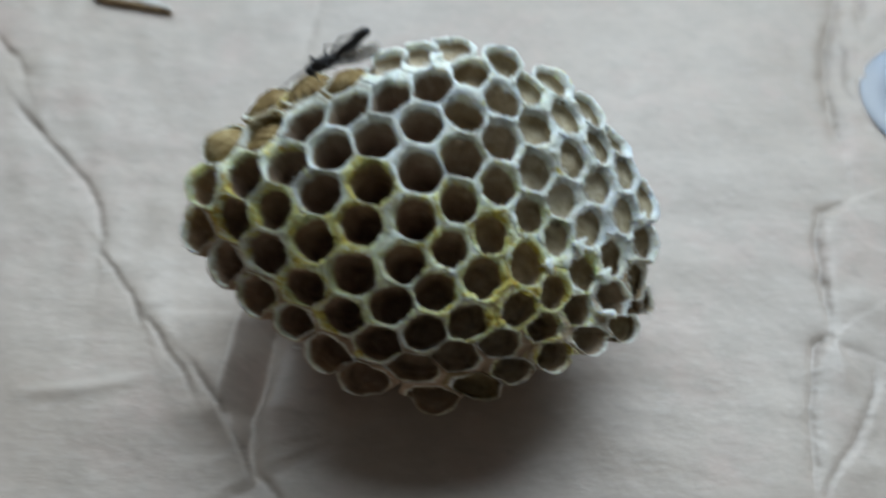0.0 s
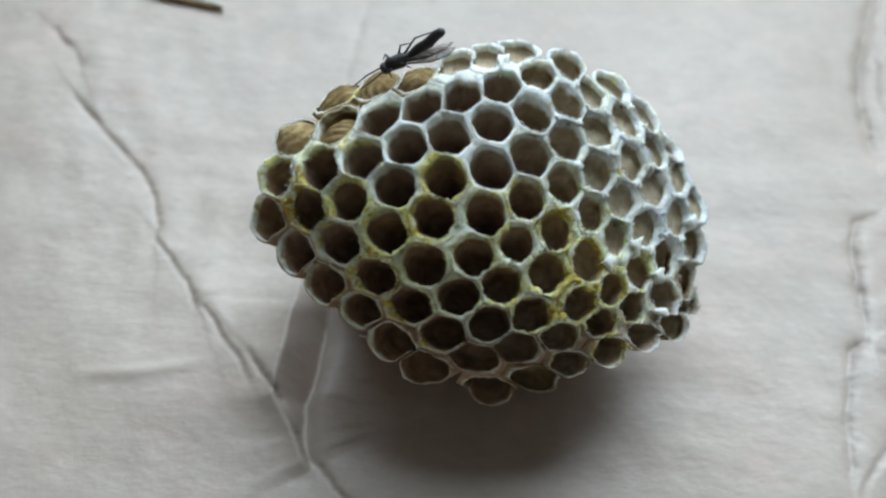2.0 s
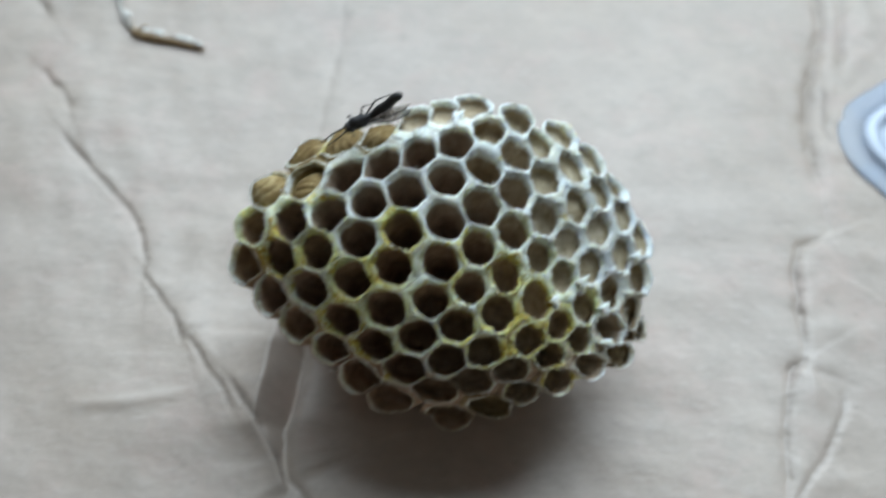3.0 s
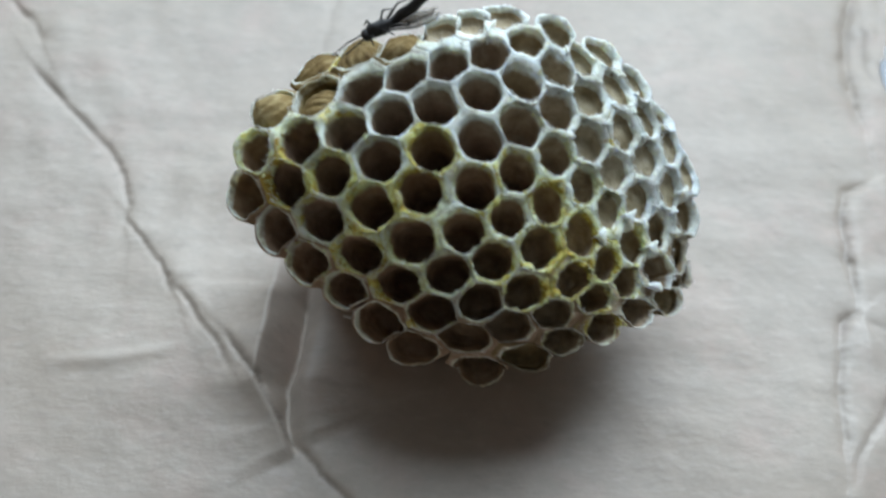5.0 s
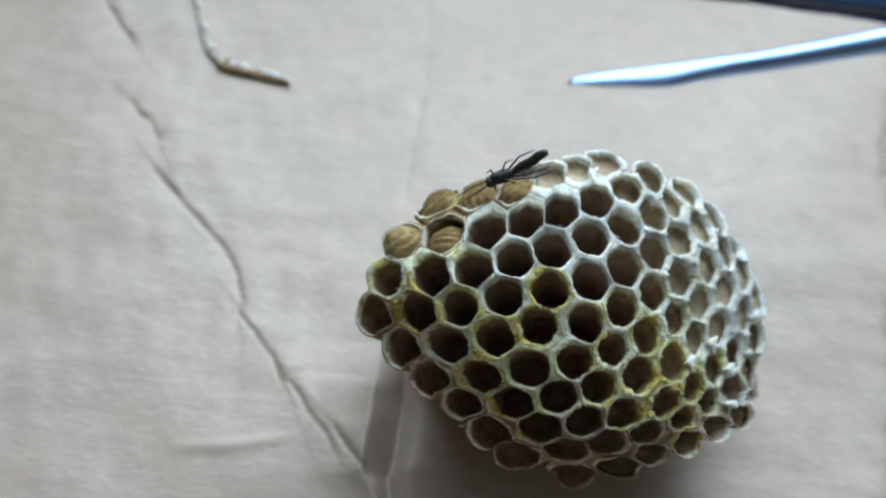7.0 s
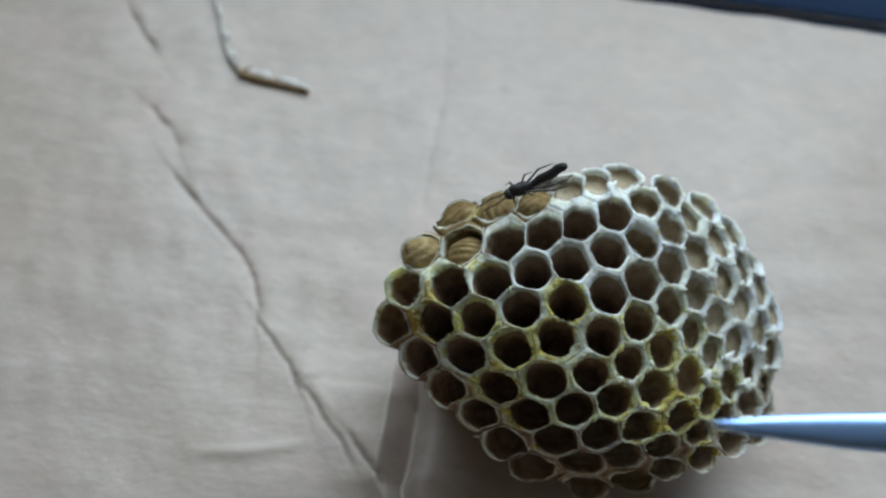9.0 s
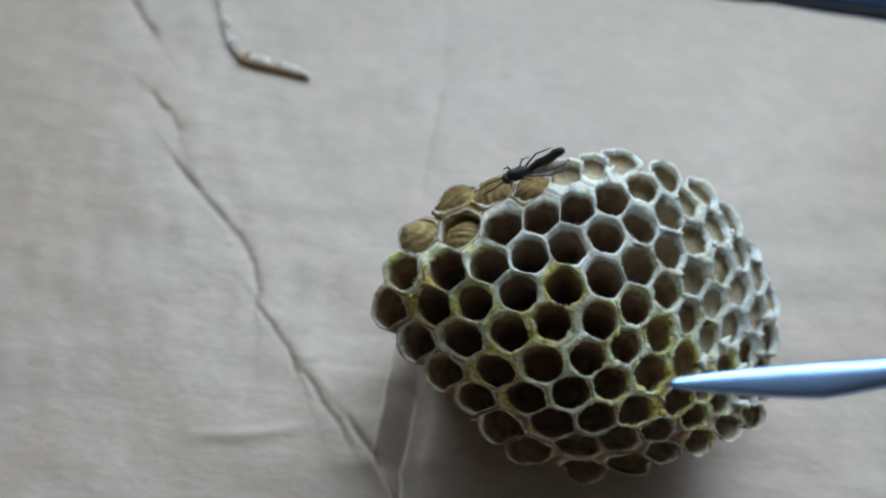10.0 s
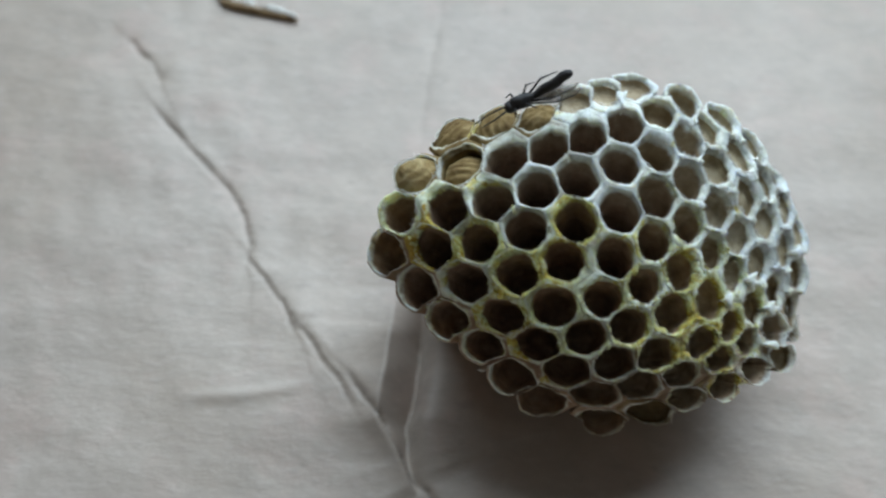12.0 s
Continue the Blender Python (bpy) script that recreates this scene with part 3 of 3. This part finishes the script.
def silk_bm(trio, share, white, n=7):
    """A thin uneven web over the corner between three mouths."""
    bm = bmesh.new()
    layers = [bm.verts.layers.float.new(k) for k in ("rim", "depth", "pollen", "bleach", "tan")]
    middle = sum(trio, Vector()) / 3
    up = (middle - NEST_FAN).normalized()
    for side in (1, 0):
        rows = []
        for a in range(n + 1):
            row = []
            for b in range(n + 1 - a):
                u, v = a / n, b / n
                q = trio[0] * u + trio[1] * v + trio[2] * (1 - u - v) - middle
                edge = min(u, v, 1 - u - v) * 3
                q *= share * (0.75 + 0.5 * noise.noise((middle + q) * 500)) * (0.62 + 0.38 * edge)
                lump = 0.0002 * noise.noise((middle + q) * 900) + 0.00018 * edge
                w = bm.verts.new(middle + q + up * ((lump + (0.0005 if share > 0.6 else 0.0002)) if side else -0.0012))
                for layer, value in zip(layers, (1.0, 0.0, 0.05, white, 0.0)):
                    w[layer] = value
                row.append(w)
            rows.append(row)
        for a in range(n):
            for b in range(n - a):
                bm.faces.new((rows[a][b], rows[a + 1][b], rows[a][b + 1]))
                if b < n - a - 1:
                    bm.faces.new((rows[a + 1][b], rows[a + 1][b + 1], rows[a][b + 1]))
        rim = [r[0] for r in rows] + [rows[n - b][b] for b in range(1, n + 1)] + rows[0][-2:0:-1]
        if side:
            top = rim
    for k in range(len(rim)):
        bm.faces.new((top[k - 1], top[k], rim[k], rim[k - 1]))
    bmesh.ops.recalc_face_normals(bm, faces=bm.faces[:])
    return bm


def wasp_nest():
    nest = tagged(new("wasp_nest"), "dry paper wasp nest, open brown cells with yellow-white rims", "wasp nest")
    for i, j in MOUTHS:
        nest_cell(i, j, nest)
    # hidden back of the comb, enlarged to shade the sheet beside it
    core = ball_bm(Vector((0.014, 0.087, 0.0135)), (0.026, 0.0155, 0.0145), lump=0.1)
    for v in core.verts:
        v.co.z = max(v.co.z, 0.0004)
    part("base", core, NEST, nest, "grey-brown papery back of the comb, swelled to block light")
    # white silk stretched over corners between three cells, most of it where the comb is bleached
    rng = random.Random(23)
    for i, j in sorted(MOUTHS):
        for trio in (((i, j), (i + 1, j), (i + 1, j + 1)), ((i, j), (i, j + 1), (i + 1, j + 1))):
            if not all(k in MOUTHS for k in trio):
                continue
            white = sum(RIMS[k][5] for k in trio) / 3
            thick = trio in SILK
            if not thick and (white < 0.5 or rng.random() > 0.55 + 0.2 * (white > 0.75)):
                continue
            part("silk_web", silk_bm([MOUTHS[k] for k in trio], 0.82 if thick else rng.uniform(0.3, 0.5), 1.0 if thick else white), NEST, nest, "white silky web between cells" if thick else "")
    part("loose_fibre", tube_bm([(-0.0013, 0.0602, 0.0230), (-0.0006, 0.0605, 0.0222), (0.0004, 0.0613, 0.0212)], [0.0001, 0.00018, 0.00025], 6), STRAW_PALE, nest, "pale loose paper fibre")
    # crumbs of pollen and shreds of fibre on the rims
    rng, verts, faces, hairs = random.Random(11), [], [], bmesh.new()
    for p, outer, inner, axis, pollen, bleach, lean, lift in RIMS.values():
        for _ in range(int(420 * max(0, pollen - 0.12))):
            k = rng.randrange(len(outer))
            f = 1.1 * rng.random() ** 0.4
            if noise.noise((p + outer[k]) * 300) + 0.4 * noise.noise((p + outer[k]) * 900) < -0.12:
                continue
            at = p + outer[k].lerp(inner[k], f) + axis * (0.00008 - 0.0010 * max(0, f - 0.7) / 0.4 + lift(outer[k]) + f * outer[k].dot(lean) + rng.uniform(-0.0001, 0.00012))
            r, n = 0.00005 + 0.00013 * rng.random() ** 2, len(verts)
            q = Euler([rng.uniform(0, 6) for _ in range(3)]).to_matrix()
            verts += [at + q @ Vector(v) * r * rng.uniform(0.6, 1.6) for v in ((1, 0, 0), (-1, 0, 0), (0, 1, 0), (0, -1, 0), (0, 0, 1), (0, 0, -1))]
            faces += [tuple(n + f for f in t) for t in ((0, 2, 4), (2, 1, 4), (1, 3, 4), (3, 0, 4), (2, 0, 5), (1, 2, 5), (3, 1, 5), (0, 3, 5))]
        for _ in range(int(3 + 18 * max(pollen * 0.6, bleach))):
            k, far = rng.randrange(len(outer)), rng.randrange(3, 9)
            f = rng.uniform(0.2, 1.0)
            pts = [p + outer[(k + s) % len(outer)].lerp(inner[(k + s) % len(outer)], f + rng.uniform(-0.15, 0.15)) + axis * (0.00008 - 0.0004 * f * f + lift(outer[k]) + f * outer[(k + s) % len(outer)].dot(lean) + rng.uniform(-0.0002, 0.0004)) for s in range(far)]
            tube_bm(pts, [rng.uniform(0.00002, 0.00006)] * len(pts), 3, hairs)
    fuzz = part("rim_fuzz", hairs, STRAW_PALE, nest, "pale silky fibres along the rims")
    fuzz["kind"] = "stuff"
    me = bpy.data.meshes.new("pollen_dust")
    me.from_pydata(verts, [], faces)
    me.materials.append(POLLEN)
    crumbs = tagged(new("pollen_dust", me), "yellow-green crumbs on the cell rims", kind="stuff")
    crumbs.parent = nest
    return nest


wasp_nest()


# ---------------------------------------------------------------- dead insect on the nest
def insect():
    bug = tagged(new("dead_insect"), "small slender black winged insect lying dead on the nest", "insect")
    head, tail = Vector((0.0004, 0.0872, 0.0440)), Vector((0.0082, 0.0897, 0.0480))
    way = (tail - head).normalized()
    side = way.cross(Vector((-0.35, -0.45, 0.8))).normalized()
    up = side.cross(way)
    turn = Matrix((way, side, up)).transposed()

    def at(x, y=0.0, z=0.0):
        return head + (way * x + side * y + up * z) * MM

    part("head", ball_bm(at(0.15), (0.0007, 0.00085, 0.0008), turn, 0.2, 3, 900), INSECT, bug)
    part("thorax", ball_bm(at(1.9), (0.0019, 0.00095, 0.0009), turn, 0.3, 3, 1100), INSECT, bug)
    waist = [(2.6, 0.55, 0.3), (3.4, 0.42, 0.3), (4.2, 0.5, 0.4), (5.0, 0.6, 0.5), (5.9, 0.66, 0.75), (6.8, 0.68, 1.05), (7.7, 0.66, 1.35), (8.5, 0.58, 1.6), (8.95, 0.35, 1.7)]
    part("abdomen", tube_bm([at(x, 0.12 * math.sin(2.2 * x), z - 0.3) for x, _, z in waist], [r * MM for _, r, _ in waist], 14), INSECT, bug, "slender waisted black abdomen with a blunt tip")
    for s, reach in ((1, 4.2), (-1, 5.0)):
        part("antenna", tube_bm([at(-0.4, 0.3 * s), at(-reach * 0.5, 0.5 * s, -0.4), at(-reach, 0.4 * s, -1.2)], [0.00013, 0.00010, 0.00006], 6), INSECT, bug)
    for x, y, z, kx, fx in ((1.0, 0.6, 0.4, 0.6, 0.4), (2.0, 0.7, 0.5, 2.8, 3.2), (3.0, 0.6, 0.4, 4.4, 5.4), (1.2, -0.6, -0.3, 1.0, 0.2), (2.2, -0.7, -0.2, 3.2, 4.2), (3.0, -0.6, -0.2, 5.2, 7.4)):
        s = 1 if y > 0 else -1
        part("leg", tube_bm([at(x, y * 0.7, z * 0.5), at(kx, y + 0.7 * s, z + (0.9 if s < 0 else 0.6)), at(fx, y + 1.0 * s, z - 0.5)], [0.00017, 0.00013, 0.00007], 6), INSECT, bug)
    for s, drop in ((0.75, -0.5), (1.1, -0.9)):
        out = [(0, 0), (1.5, 0.75), (4.2, 1.45), (6.6, 1.35), (7.6, 0.7), (5.6, 0.05), (2.0, -0.15)]
        pts = [at(1.6 + x, s * (y + 0.10 * x), 0.3 + drop * x / 6) for x, y in out]
        bm = bmesh.new()
        loft(bm, [pts, [q + up * 0.00003 for q in pts]])
        bmesh.ops.recalc_face_normals(bm, faces=bm.faces[:])
        wing = part("wing", bm, WING, bug, "dusky translucent wing")
        part("vein", tube_bm(pts[:5], [0.00012, 0.00012, 0.0001, 0.00008, 0.00005], 5), INSECT, wing, "dark leading vein")
    return bug


insect()


# ---------------------------------------------------------------- straw on the cardboard
def straw():
    bits = tagged(new("bent_straw"), "bent dry plant stalk with pale husks on the cardboard", "stalk")

    def on(points, lift):
        return [Vector((x * MM, y * MM, card_z(x * MM, y * MM) + lift)) for x, y in points]

    part("stem", tube_bm(on([(-55.8, 151.7), (-55.1, 150.2), (-52.5, 149.3), (-48.7, 148.4), (-43.8, 147.4), (-39.0, 146.1)], 0.0007), [0.0005, 0.0008, 0.0009, 0.0008, 0.0007, 0.0004], 10), STRAW, bits)
    part("stem", tube_bm(on([(-66.6, 175.9), (-63.5, 167.9), (-61.1, 160.7), (-58.3, 154.5), (-55.6, 151.0)], 0.0006), [0.0005, 0.0006, 0.0006, 0.0007, 0.0006], 10), STRAW_GREY, bits, "greyish split stem")
    for x, y, long, wide, a in ((-49.6, 149.9, 1.5, 1.0, -25), (-43.2, 148.2, 2.6, 0.9, -14), (-57.7, 155.4, 1.3, 0.7, -62), (-60.3, 161.0, 1.6, 0.6, -66), (-40.2, 146.9, 1.2, 0.6, -14), (-52.6, 150.4, 1.1, 0.7, 20), (-63.6, 168.9, 1.5, 0.55, -68)):
        turn = Matrix.Rotation(radians(a), 3, "Z")
        part("husk", ball_bm((x * MM, y * MM, card_z(x * MM, y * MM) + 0.0012), (long * MM, wide * MM, 0.0006), turn, 0.45, 3, 800), STRAW_PALE, bits)
    for k, (x, y, long, a) in enumerate(((-54.4, 150.9, 2.4, 35), (-47.0, 148.9, 2.0, 8), (-41.8, 147.3, 2.2, -30))):
        way = Vector((math.cos(radians(a)), math.sin(radians(a)), 0.15)) * long * MM
        root = Vector((x * MM, y * MM, card_z(x * MM, y * MM) + 0.0009))
        part("bract", tube_bm([root, root + way * 0.5, root + way + Vector((0, 0, 0.0002))], [0.00035, 0.0003, 0.00008], 7), STRAW_GREY if k % 2 else STRAW, bits)


straw()


# ---------------------------------------------------------------- plastic lid
def rounded(w, h, r, z, m):
    pts = []
    for cx, cy, a0 in ((w - r, h - r, 0), (r - w, h - r, 90), (r - w, r - h, 180), (w - r, r - h, 270)):
        pts += [m @ Vector((cx + r * math.cos(radians(a0 + a)), cy + r * math.sin(radians(a0 + a)), z)) for a in range(0, 91, 9)]
    return pts


def plastic_lid():
    lid = tagged(new("plastic_lid"), "frosted bluish white plastic container lid on the cardboard", "lid")
    w, h = 0.050, 0.034
    a, b = Vector((0.82, 0.57, 0)), Vector((-0.57, 0.82, 0))
    centre = Vector((0.1064, 0.1247, 0)) + a * (w - 0.008) - b * (h - 0.012)
    m = Matrix.Translation(centre + Vector((0, 0, 0.0002))) @ Matrix.Rotation(math.atan2(a.y, a.x), 4, "Z")
    for name, material, label, profile in (
        ("flange", FILM, "thin clear frosted outer flange", ((0.0003, 0.0), (0.0, 0.0003), (0.0, 0.0004), (0.0003, 0.0006), (0.0050, 0.0008), (0.0054, 0.0005))),
        ("rim", LID, "raised bright rim", ((0.0052, 0.0002), (0.0052, 0.0012), (0.0058, 0.0019), (0.0068, 0.0022), (0.0078, 0.0019), (0.0084, 0.0014), (0.0084, 0.0002))),
        ("panel", LID, "sunken bluish panel", ((0.0083, 0.0002), (0.0083, 0.0009), (0.0140, 0.0011), (0.0220, 0.0012))),
    ):
        bm = bmesh.new()
        loft(bm, [rounded(w - inset, h - inset, max(0.002, 0.016 - inset), z, m) for inset, z in profile])
        bmesh.ops.recalc_face_normals(bm, faces=bm.faces[:])
        part(name, bm, material, lid, label)


plastic_lid()

# ---------------------------------------------------------------- blue cover beyond the cardboard
folder = tagged(new("blue_folder"), "flat dark blue plastic folder lying behind the cardboard", "folder")
part("back_cover", box_bm(-0.16, 0.28, 0.0, 0.138, -0.006, -0.0035, 0.0008), BLUE, folder)
part("front_cover", box_bm(-0.1605, 0.2805, -0.0005, 0.138, -0.0005, 0.002, 0.0008), BLUE, folder)
part("paper", box_bm(-0.156, 0.276, 0.003, 0.135, -0.0035, -0.0005), WHITE, folder, "thin sheaf of white paper")
part("spine", box_bm(-0.1605, 0.2805, 0.138, 0.1405, -0.006, 0.002, 0.0008), BLUE, folder)
folder.matrix_world = pose(0.06, 0.1922, 0, 0, 0, -4.0)


# ---------------------------------------------------------------- steel probe
BEND = 0.27  # the handle rises from the blade, so the blade can mirror the window


def probe():
    tool = tagged(new("steel_probe"), "polished steel probe with a small leaf-shaped blade", "tool")

    def section(x, up, down, thick, n=20, flat=1.0):
        """A lens-shaped cut across the tool: reach to either side and thickness."""
        out = []
        for k in range(n):
            a = 2 * math.pi * k / n
            c, s = math.cos(a), math.sin(a)
            c, s = math.copysign(abs(c) ** (0.5 + 0.5 * flat), c), math.copysign(abs(s) ** flat, s)
            out.append(Vector((x, (up if c > 0 else down) * c, thick * s + BEND * 0.5 * (x - 0.022 + math.hypot(x - 0.022, 0.02)) - 0.001)))
        return out

    blade = [(0, 0.2, 0.2, 0.15), (1.2, 0.6, 0.5, 0.35), (4, 1.0, 1.0, 0.55), (8, 1.3, 1.55, 0.75), (12.5, 1.5, 2.1, 0.9), (16.5, 1.6, 2.45, 1.0), (19, 1.6, 2.2, 1.15), (22.5, 1.6, 1.75, 1.4), (26, 1.6, 1.6, 1.6)]
    bm = bmesh.new()
    loft(bm, [section(x * MM, u * MM, d * MM, t * MM, flat=0.75) for x, u, d, t in blade], cap_last=False)
    bmesh.ops.recalc_face_normals(bm, faces=bm.faces[:])
    part("blade", bm, STEEL, tool, "flat polished leaf blade")
    bm = bmesh.new()
    loft(bm, [section(x * MM, r * MM, r * MM, r * MM) for x, r in ((23, 1.4), (24.5, 1.5), (26, 1.59), (27, 1.63), (29, 1.66), (38, 1.75), (55, 2.1), (58, 2.5), (60, 2.7), (140, 2.7), (142, 2.0))])
    bmesh.ops.recalc_face_normals(bm, faces=bm.faces[:])
    part("handle", bm, STEEL, tool)
    return tool


PROBE = probe()


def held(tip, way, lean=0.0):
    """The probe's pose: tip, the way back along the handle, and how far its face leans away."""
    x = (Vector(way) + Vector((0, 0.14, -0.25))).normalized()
    # fitted to the view: with no lean the face mirrors the window at the camera
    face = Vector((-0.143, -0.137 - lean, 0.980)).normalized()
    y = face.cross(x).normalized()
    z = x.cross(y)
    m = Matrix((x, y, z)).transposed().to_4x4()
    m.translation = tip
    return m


def motions():
    rest = (0.235, 0.06, 0.0030)  # on the cardboard before and after use
    rows = [
        (0, rest, (0.5, -1.01, 0.14)),
        (6.1, rest, (0.5, -1.01, 0.14)),
        (6.3, (0.16, 0.155, 0.085), (0.93, -0.08, 0.357)),
        (6.4, (0.09, 0.147, 0.055), (0.93, -0.07, 0.357)),
        (6.5, (0.0332, 0.1397, 0.0298), (0.932, -0.068, 0.357)),
        (6.6, (0.0197, 0.1325, 0.0247), (0.959, -0.003, 0.284)),
        (6.7, (0.0129, 0.1254, 0.0229), (0.970, 0.025, 0.243)),
        (7.2, (0.0160, 0.1120, 0.0500), (0.955, -0.010, 0.290)),
        (7.7, (0.0205, 0.0900, 0.0590), (0.930, -0.040, 0.350)),
        (8.0, (0.0240, 0.0750, 0.0570), (0.920, -0.060, 0.380)),
        (8.3, (0.0262, 0.0660, 0.0518), (0.909, -0.080, 0.408)),
        (8.4, (0.0336, 0.0807, 0.0432), (0.900, -0.117, 0.419)),
        (8.5, (0.0350, 0.0947, 0.0373), (0.908, -0.097, 0.409)),
        (8.6, (0.0189, 0.0818, 0.0428), (0.952, -0.038, 0.304)),
        (8.7, (0.0080, 0.0671, 0.0526), (0.969, 0.022, 0.245)),
        (8.8, (0.0077, 0.0599, 0.0533), (0.974, -0.007, 0.227)),
        (8.9, (0.0111, 0.0529, 0.0532), (0.964, -0.030, 0.264)),
        (9, (0.0211, 0.0513, 0.0538), (0.924, -0.131, 0.360)),
        (9.1, (0.0321, 0.0600, 0.0535), (0.856, -0.178, 0.486)),
        (9.2, (0.0348, 0.0773, 0.0508), (0.880, -0.275, 0.387)),
        (9.3, (0.0186, 0.0664, 0.0516), (0.940, -0.040, 0.339)),
        (9.4, (0.0115, 0.0581, 0.0518), (0.967, -0.029, 0.255)),
        (9.5, (0.0095, 0.0544, 0.0517), (0.973, -0.022, 0.229)),
        (9.6, (0.0051, 0.0504, 0.0513), (0.984, -0.005, 0.180)),
        (9.7, (0.0082, 0.0493, 0.0514), (0.976, -0.018, 0.217)),
        (9.8, (0.0149, 0.0519, 0.0520), (0.955, -0.050, 0.292)),
        (9.9, (0.0159, 0.0537, 0.0509), (0.952, -0.052, 0.300)),
        (10, (0.0179, 0.0553, 0.0501), (0.945, -0.053, 0.322)),
        (10.1, (0.0185, 0.0580, 0.0492), (0.943, -0.051, 0.330)),
        (10.2, (0.0197, 0.0607, 0.0485), (0.939, -0.061, 0.339)),
        (10.3, (0.0169, 0.0598, 0.0493), (0.948, -0.063, 0.311)),
        (10.4, (0.0136, 0.0584, 0.0497), (0.958, -0.049, 0.281)),
        (10.467, (0.0238, 0.0700, 0.0490), (0.902, -0.184, 0.392)),
        (10.5, (0.0275, 0.0850, 0.0535), (0.902, -0.184, 0.392)),
        (10.533, (0.0313, 0.1060, 0.0595), (0.902, -0.184, 0.392)),
        (10.6, (0.075, 0.115, 0.085), (0.9, -0.18, 0.392)),
        (10.7, (0.14, 0.13, 0.11), (0.9, -0.18, 0.392)),
        (11.0, rest, (0.5, -1.01, 0.14)),
        (12, rest, (0.5, -1.01, 0.14)),
    ]
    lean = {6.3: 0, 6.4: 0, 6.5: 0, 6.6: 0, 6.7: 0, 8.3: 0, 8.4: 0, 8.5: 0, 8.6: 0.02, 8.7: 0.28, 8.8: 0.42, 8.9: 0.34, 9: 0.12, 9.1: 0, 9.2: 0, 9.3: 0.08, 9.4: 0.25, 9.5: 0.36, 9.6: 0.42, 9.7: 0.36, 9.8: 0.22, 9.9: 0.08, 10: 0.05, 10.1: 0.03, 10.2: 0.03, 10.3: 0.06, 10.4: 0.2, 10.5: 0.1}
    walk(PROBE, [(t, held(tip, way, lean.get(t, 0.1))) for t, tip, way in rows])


motions()
